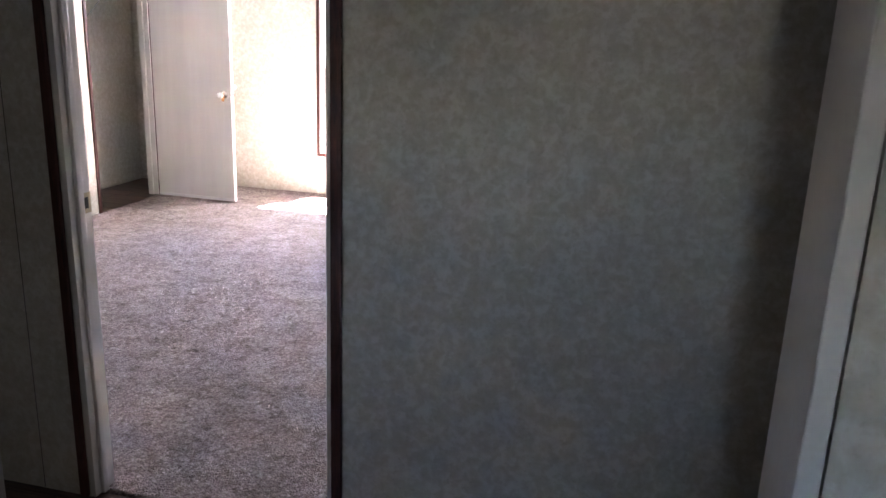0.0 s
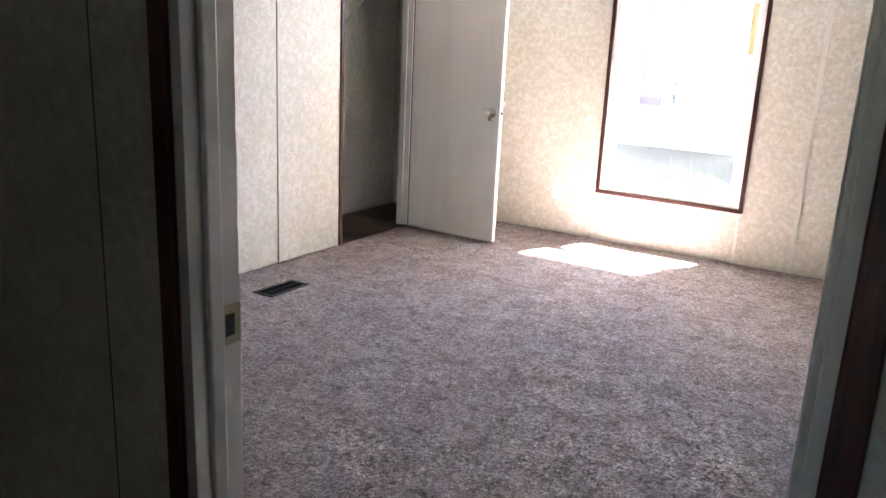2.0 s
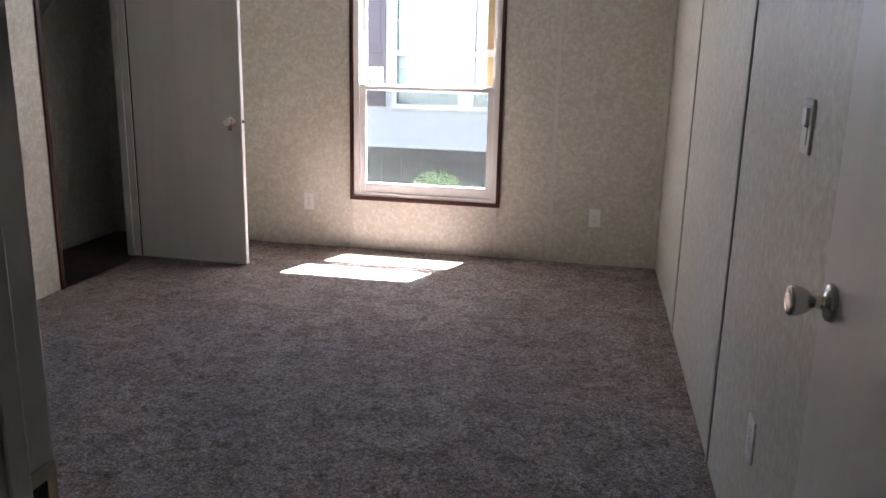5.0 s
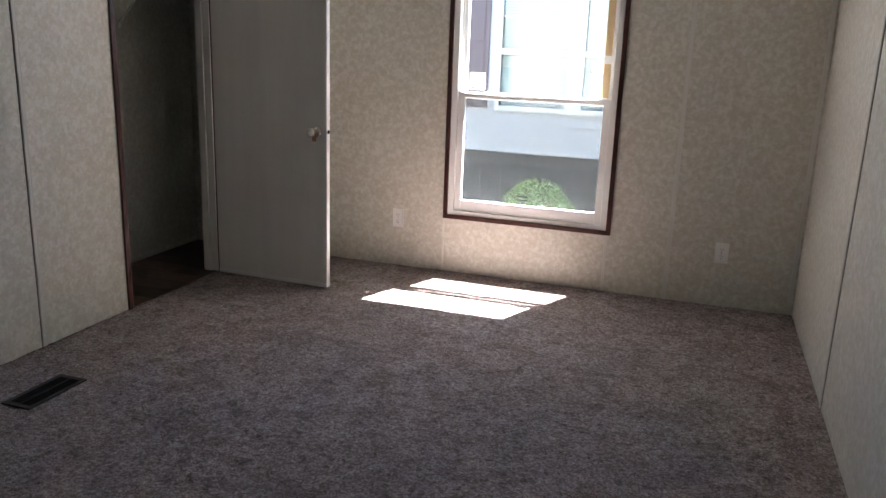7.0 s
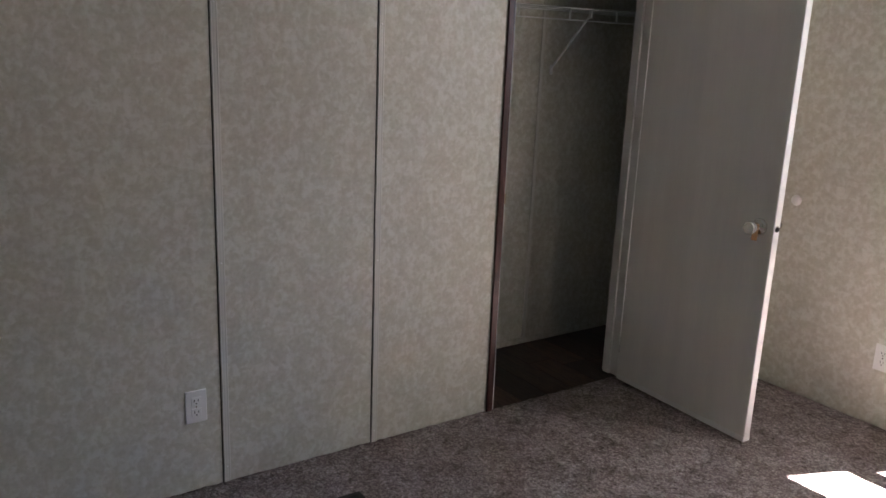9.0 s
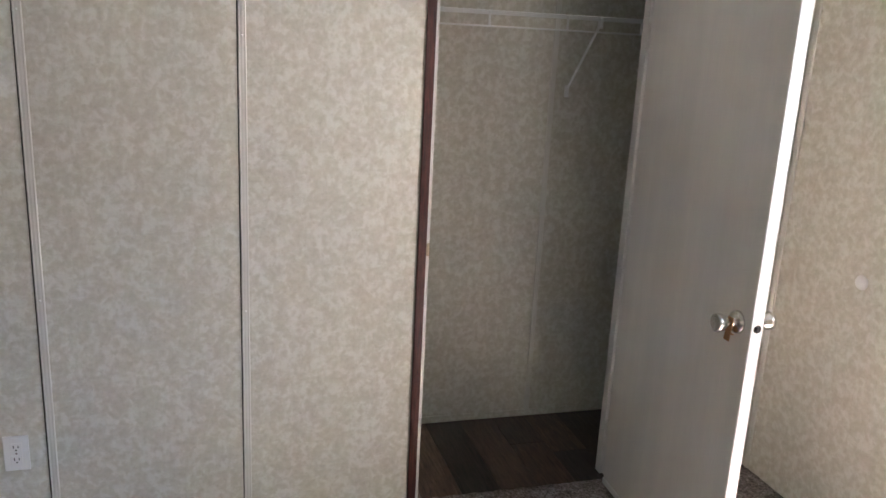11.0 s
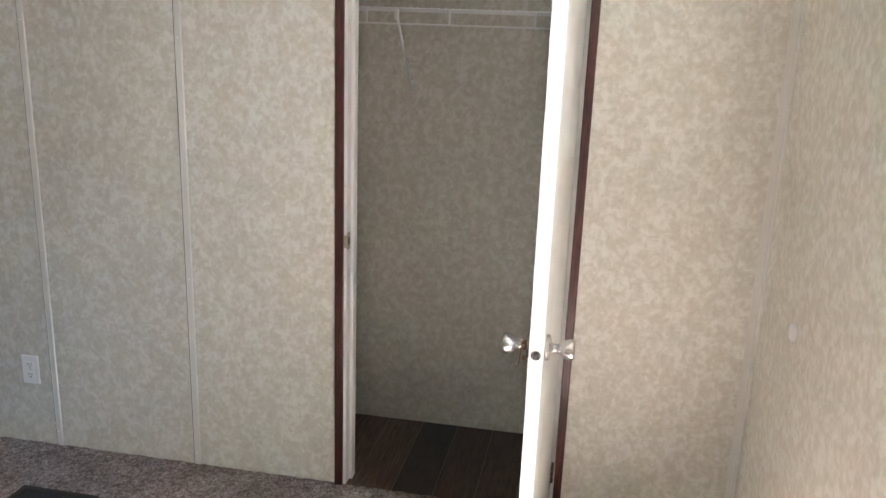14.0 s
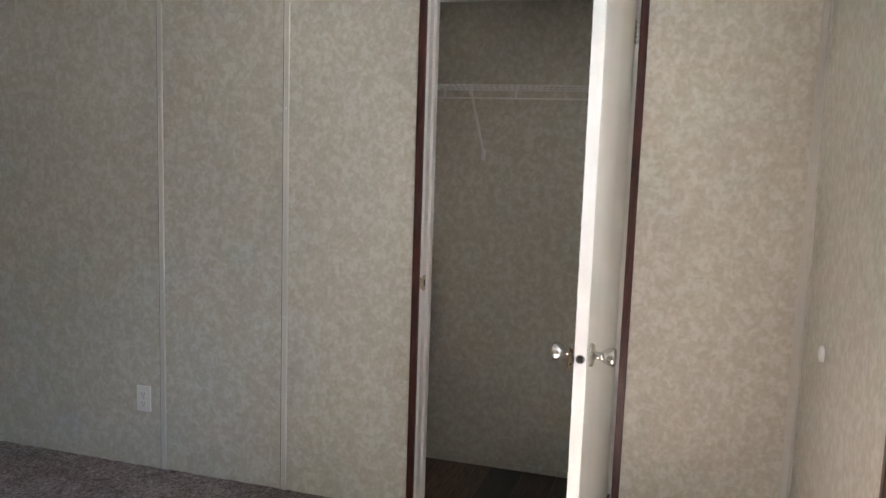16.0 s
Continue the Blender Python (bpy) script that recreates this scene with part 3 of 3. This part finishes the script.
part("film", boxes((-0.020, -0.0015, 0.0, 0.020, 0.0, 0.62)), TAPE, strip)
for z in (0.20, 0.56):
    part("tape_patch", boxes((-0.024, -0.0022, z, 0.024, -0.0015, z + 0.045)), PAPER, strip)
mark = thing("glass_label", pose(1.72, FAR + 0.0272, 0.485), "two dark printed bars on the lower window glass", "label")
for z in (0.0, 0.022):
    part("print_bar", boxes((-0.035, -0.0006, z, 0.035, 0.0, z + 0.006)), SKIRT, mark)


# ---- outlets, switch, bumper, register ----
def outlet(m, label):
    """A duplex outlet whose plate faces local +x."""
    o = thing("wall_outlet", m, label, "outlet", "outlets of the bedroom")
    part("plate", boxes((0.0, -0.036, -0.058, 0.0055, 0.036, 0.058), bevel=0.0022), PLASTIC, o)
    for z in (-0.0205, 0.0205):
        f = part("receptacle", boxes((0.0055, -0.0165, z - 0.0145, 0.0075, 0.0165, z + 0.0145), bevel=0.0009), PLASTIC, o)
        part("slot", boxes((0.0075, -0.0078, z - 0.002, 0.0079, -0.0053, z + 0.0075)), SLOT, f)
        part("slot", boxes((0.0075, 0.0053, z - 0.001, 0.0079, 0.0078, z + 0.0065)), SLOT, f)
        part("earth_hole", turned(((0.0026, 0), (0.0026, 0.0004)), (1, 0, 0), (0.0075, 0, z - 0.0085), 10), SLOT, f)
    part("screw", turned(((0.003, 0), (0.003, 0.0008)), (1, 0, 0), (0.0055, 0, 0), 10), NICKEL, o)
    return o


outlet(pose(CW, 3.462, 0.310), "white duplex outlet low on the sponged closet wall")
outlet(pose(0.945, FAR, 0.306, 0, 0, -90), "white duplex outlet low beside the window")
outlet(pose(2.880, FAR, 0.307, 0, 0, -90), "white duplex outlet low near the corner")
outlet(pose(side_x(2.96), 2.960, 0.380, 0, 0, 180.7), "white duplex outlet low near the bedroom door")
switch = thing("light_switch", pose(side_x(2.80), 2.800, 1.186, 0, 0, 180.7), "white rocker light switch by the bedroom door", "light switch")
part("plate", boxes((0.0, -0.036, -0.058, 0.006, 0.036, 0.058), bevel=0.0022), PLASTIC, switch)
part("rocker", boxes((0.006, -0.0165, -0.040, 0.0085, 0.0165, -0.002), (0.006, -0.0165, 0.002, 0.013, 0.0165, 0.040), bevel=0.0012), PLASTIC, switch)
part("rocker_gap", boxes((0.006, -0.0165, -0.002, 0.0068, 0.0165, 0.002)), SLOT, switch)
bumper = thing("wall_bumper", pose(0.446, FAR, 0.898), "round white door bumper on the wallboard", "door stop")
part("disc", turned(((0.0245, 0), (0.0245, 0.005), (0.021, 0.010), (0.013, 0.0125), (0.007, 0.011), (0.0005, 0.0105)), (0, -1, 0), (0, 0, 0), 26), PLASTIC, bumper)

register = thing("floor_register", pose(0.384, 3.778, 0.001), "dark brown metal floor register set in the carpet", "floor vent")
part("frame", boxes((-0.068, -0.148, 0, -0.048, 0.148, 0.006), (0.048, -0.148, 0, 0.068, 0.148, 0.006),
                    (-0.048, -0.148, 0, 0.048, -0.126, 0.006), (-0.048, 0.126, 0, 0.048, 0.148, 0.006), bevel=0.0018), BRONZE, register)
part("duct", boxes((-0.048, -0.126, 0.0, 0.048, 0.126, 0.0012)), SLOT, register)
bm = boxes((-0.048, -0.0042, -0.001, 0.048, -0.0024, 0.0042))
slat_mesh = mesh_of("slat", bm, SLOT)
for k in range(26):
    s = new("slat", slat_mesh)
    s.parent = register
    s.location = (0, -0.120 + k * 0.0099, 0.0012)
part("middle_bar", boxes((-0.003, -0.126, 0.0012, 0.003, 0.126, 0.0058)), SLOT, register)

# ---- closet: wire shelf and its braces ----
shelf = thing("wire_shelf", pose(BACK, 3.9, 1.705), "white coated wire closet shelf with a hanging lip", "shelf")
SD = 0.254
bm = bmesh.new()
for x, z in ((0.004, 0.0), (SD * 0.5, 0.0), (SD, 0.0), (SD + 0.004, -0.052)):
    rod(bm, (x, 0.0, z), (x, FAR - 3.9, z), 0.0032)
part("long_wire", bm, WIRE, shelf)
bm = bmesh.new()
n_wires = int((FAR - 3.9) / 0.0254)
for k in range(n_wires):
    y = 0.02 + k * 0.0254
    bmesh.ops.create_cube(bm, size=1.0, matrix=Matrix.Translation((SD / 2, y, 0.004)) @ Matrix.Diagonal((SD, 0.0024, 0.0024, 1)))
part("cross_wires", bm, WIRE, shelf)
for k in range(7):
    y = 0.209 + k * 0.2985
    part("lip_tie", boxes((SD - 0.001, y - 0.004, -0.052, SD + 0.005, y + 0.004, 0.0), bevel=0.001), WIRE, shelf)
for y in (4.815, 5.434):
    b = thing("shelf_brace", pose(BACK, y, 1.421), "slanting white metal brace under the wire shelf", "shelf bracket", "braces of the closet shelf")
    bm = bmesh.new()
    rod(bm, (0.006, 0, 0.01), (SD, 0, 0.262), 0.0052, 10)
    part("strut", bm, WIRE, b)
    part("foot", boxes((0, -0.009, -0.022, 0.007, 0.009, 0.026), bevel=0.002), WIRE, b)
    part("hook", boxes((SD - 0.008, -0.007, 0.245, SD + 0.009, 0.007, 0.282), bevel=0.003), WIRE, b)


# ---- outside: ground and the neighbouring home ----
GROUND = -0.85
ground = solid("ground", boxes((-400, -400, GROUND - 0.2, 400, 400, GROUND)), GRAVEL, "dry trodden ground between the homes", "ground", "structure")
NY = 10.8
home = thing("neighbouring_home", pose(1.0, NY, GROUND), "white sided mobile home with plum shutters and charcoal skirting", "house")


def hp(name, mat, *rows, bevel=0.0, parent=None, label=""):
    return part(name, moved(boxes(*rows, bevel=bevel), 1.0, NY, GROUND), mat, parent or home, label)


SK = 0.13
N1, N2, N3, N4 = 0.325, 1.11, 1.30, 2.085          # the pair of windows
NZ0, NZ1, NM = 0.68, 2.08, 1.30
hp("wall", SIDING, (-7, NY + 0.02, SK, N1, NY + 0.2, 2.75), (N4, NY + 0.02, SK, 9, NY + 0.2, 2.75), (N1, NY + 0.02, SK, N4, NY + 0.2, NZ0), (N1, NY + 0.02, NZ1, N4, NY + 0.2, 2.75),
   (N2, NY + 0.02, NZ0, N3, NY + 0.2, NZ1))
hp("side_wall", SIDING, (-7, NY + 0.2, SK, -6.8, NY + 5, 2.75), (8.8, NY + 0.2, SK, 9, NY + 5, 2.75), (-6.8, NY + 4.8, SK, 8.8, NY + 5, 2.75), (-6.8, NY + 0.2, SK - 0.1, 8.8, NY + 4.8, SK))
hp("skirting", SKIRT, (-6.95, NY + 0.06, GROUND, 8.95, NY + 4.95, SK - 0.002))
for k in range(60):
    x = -6.8 + k * 0.265
    hp("skirting_rib", SKIRT, (x, NY + 0.048, GROUND, x + 0.03, NY + 0.06, SK - 0.004))
hp("roof", ROOF, (-7.4, NY - 0.22, 2.75, 9.4, NY + 5.2, 2.87), (-7.2, NY + 0.9, 2.87, 9.2, NY + 4.1, 3.2))
STEP = 0.112
z = SK
while z < 2.7:
    spans = ((-7, 9),)
    if NZ0 - 0.05 < z + STEP and z < NZ1 + 0.05:
        spans = ((-7, N1 - 0.05), (N4 + 0.05, 9)) if z + STEP > NZ0 - 0.05 else ((-7, 9),)
    for x0, x1 in spans:
        bm = boxes((x0, NY, z, x1, NY + 0.02, z + STEP - 0.004))
        for v in bm.verts:
            if v.co.y < NY + 0.01:
                v.co.y += 0.014 * (v.co.z - z) / STEP
        part("siding_board", moved(bm, 1.0, NY, GROUND), SIDING, home)
    z += STEP
for x0, x1 in ((N1, N2), (N3, N4)):
    w = hp("window", OLD_VINYL, (x0 - 0.055, NY - 0.015, NZ0 - 0.06, x0, NY + 0.06, NZ1 + 0.05), (x1, NY - 0.015, NZ0 - 0.06, x1 + 0.055, NY + 0.06, NZ1 + 0.05),
           (x0, NY - 0.015, NZ0 - 0.06, x1, NY + 0.06, NZ0), (x0, NY - 0.015, NZ1, x1, NY + 0.06, NZ1 + 0.05), (x0, NY, NM - 0.03, x1, NY + 0.05, NM + 0.03), bevel=0.004)
    hp("pane", GLASS, (x0, NY + 0.03, NZ0, x1, NY + 0.034, NM - 0.03), parent=w).visible_shadow = False
    hp("pane", GLASS, (x0, NY + 0.03, NM + 0.03, x1, NY + 0.034, NZ1), parent=w).visible_shadow = False
    for k in (1, 2):
        x = x0 + (x1 - x0) * k / 3
        hp("muntin", OLD_VINYL, (x - 0.009, NY + 0.022, NM + 0.03, x + 0.009, NY + 0.029, NZ1), parent=w)
    hp("muntin", OLD_VINYL, (x0, NY + 0.022, 1.685, x1, NY + 0.029, 1.703), parent=w)
    # added sheet whose blue imitates what the glass reflects
    hp("room_behind", DIMROOM, (x0 - 0.05, NY + 0.11, NZ0 - 0.05, x1 + 0.05, NY + 0.13, NZ1 + 0.05), parent=w, label="backing sheet coloured like the panes' pale blue reflection")
    bm = bmesh.new()
    k = 0
    while NZ1 - 0.03 - k * 0.034 > NZ0 + 0.45:
        zz = NZ1 - 0.03 - k * 0.034
        box(bm, x0 + 0.01, NY + 0.075, zz - 0.011, x1 - 0.01, NY + 0.077, zz + 0.011)
        k += 1
    part("blind", moved(bm, 1.0, NY, GROUND), BLIND, w, "pale half-drawn blind")
hp("window_mullion", OLD_VINYL, (N2 + 0.055, NY - 0.012, NZ0 - 0.06, N3 - 0.055, NY + 0.06, NZ1 + 0.05), bevel=0.004)
SX0, SX1 = -0.10, 0.185
sh = hp("shutter", SHUTTER, (SX0, NY - 0.03, 0.645, SX0 + 0.04, NY - 0.002, 2.10), (SX1 - 0.04, NY - 0.03, 0.645, SX1, NY - 0.002, 2.10),
        (SX0 + 0.04, NY - 0.03, 0.645, SX1 - 0.04, NY - 0.002, 0.705), (SX0 + 0.04, NY - 0.03, 1.30, SX1 - 0.04, NY - 0.002, 1.385), (SX0 + 0.04, NY - 0.03, 2.04, SX1 - 0.04, NY - 0.002, 2.10),
        bevel=0.003, label="plum brown panelled shutter")
for z0, z1 in ((0.705, 1.30), (1.385, 2.04)):
    hp("raised_panel", SHUTTER, (SX0 + 0.04, NY - 0.018, z0, SX1 - 0.04, NY - 0.002, z1), (SX0 + 0.062, NY - 0.026, z0 + 0.025, SX1 - 0.062, NY - 0.018, z1 - 0.025), bevel=0.003, parent=sh)
sh2 = copy_thing(sh, Matrix.Translation((N4 + 0.10 - SX0, 0, 0)))


def shrub(at, rx, ry, h, seed, leaves, mat, label):
    rng = random.Random(seed)
    s = thing("shrub", pose(*at), label, "shrub")
    bm = bmesh.new()
    for k in range(14):
        a, u = rng.uniform(0, 6.28), rng.uniform(0.2, 0.7)
        rod(bm, (0.03 * math.cos(a), 0.03 * math.sin(a), 0), (rx * u * math.cos(a), ry * u * math.sin(a), h * rng.uniform(0.6, 0.9)), 0.008, 6)
    part("stems", bm, BARK, s)
    verts, faces = [], []
    for k in range(leaves):
        a, c = rng.uniform(0, 6.283), rng.uniform(-0.55, 1.0)
        sring = math.sqrt(max(0.0, 1 - c * c))
        lump = 1 + 0.16 * noise.noise(Vector((math.cos(a) * 2.2, math.sin(a) * 2.2, c * 2.5 + seed)))
        d = lump * rng.uniform(0.62, 1.03) ** 0.5
        p = Vector((rx * sring * math.cos(a) * d, ry * sring * math.sin(a) * d, h * 0.5 + h * 0.5 * c * d))
        q = Euler((rng.uniform(-1.2, 1.2), rng.uniform(-1.2, 1.2), rng.uniform(0, 6.28))).to_matrix()
        ln, wd = rng.uniform(0.022, 0.042), rng.uniform(0.009, 0.016)
        i = len(verts)
        verts += [p + q @ Vector(v) for v in ((0, 0, 0), (ln * 0.5, wd, 0.004), (ln, 0, 0), (ln * 0.5, -wd, 0.004))]
        faces.append((i, i + 1, i + 2, i + 3))
    me = bpy.data.meshes.new("foliage")
    me.from_pydata(verts, [], faces)
    me.materials.append(mat)
    f = new("foliage", me)
    f.parent = s
    return s


shrub((1.05, NY - 0.85, GROUND), 0.41, 0.38, 0.81, 3, 9000, LEAF, "clipped round green shrub before dark skirting")
shrub((-0.22, NY - 0.8, GROUND), 0.36, 0.34, 0.60, 5, 5000, LEAF, "small green shrub before dark skirting")
shrub((1.98, NY - 1.3, GROUND), 0.16, 0.15, 0.42, 8, 900, BLOSSOM, "low plant with pale yellow blossom")
cb = thing("concrete_block", pose(0.33, NY - 0.25, GROUND), "grey concrete block against the skirting", "block")
part("block_body", boxes((-0.2, -0.1, 0, 0.2, 0.1, 0.2), (-0.2, -0.1, 0.204, 0.2, 0.1, 0.404), bevel=0.006), BLOCK, cb)


# ---- plank floors in closet and hall, piece by piece ----
def planks(parent, x0, x1, y0, y1, width, length, seed):
    rng = random.Random(seed)
    data = {}
    y = y0
    while y < y1 - 0.01:
        w = min(width, y1 - y)
        x = x0 - rng.uniform(0, length * 0.8)
        while x < x1 - 0.005:
            s, e = max(x, x0), min(x + length, x1)
            if e - s > 0.01:
                key = (round(e - s, 3), round(w, 3))
                if key not in data:
                    data[key] = mesh_of("plank", boxes((0.0008, 0.0008, -0.016, key[0] - 0.0008, key[1] - 0.0008, 0.0), bevel=0.0012), PLANK)
                p = new("plank", data[key])
                p.location = (s, y, -0.004)
                p.parent = parent
            x += length
        y += w
    return parent


floor_closet = solid("floor_closet", boxes((BACK, 3.9, -0.0215, CW - 0.0005, FAR, -0.0205)), SUBFLOOR, "dark brown wood-look planks on the closet floor", "floor", "structure")
planks(floor_closet, BACK, CW - 0.001, 4.3, FAR, 0.152, 0.92, 4)
floor_hall = solid("floor_hall", boxes((1.2, -2.4, -0.0215, 5.4, HALL + 0.033, -0.0205)), SUBFLOOR, "dark brown wood-look planks on the hall floor", "floor", "structure")
planks(floor_hall, 1.2, 5.4, -2.4, HALL + 0.033, 0.152, 1.22, 6)
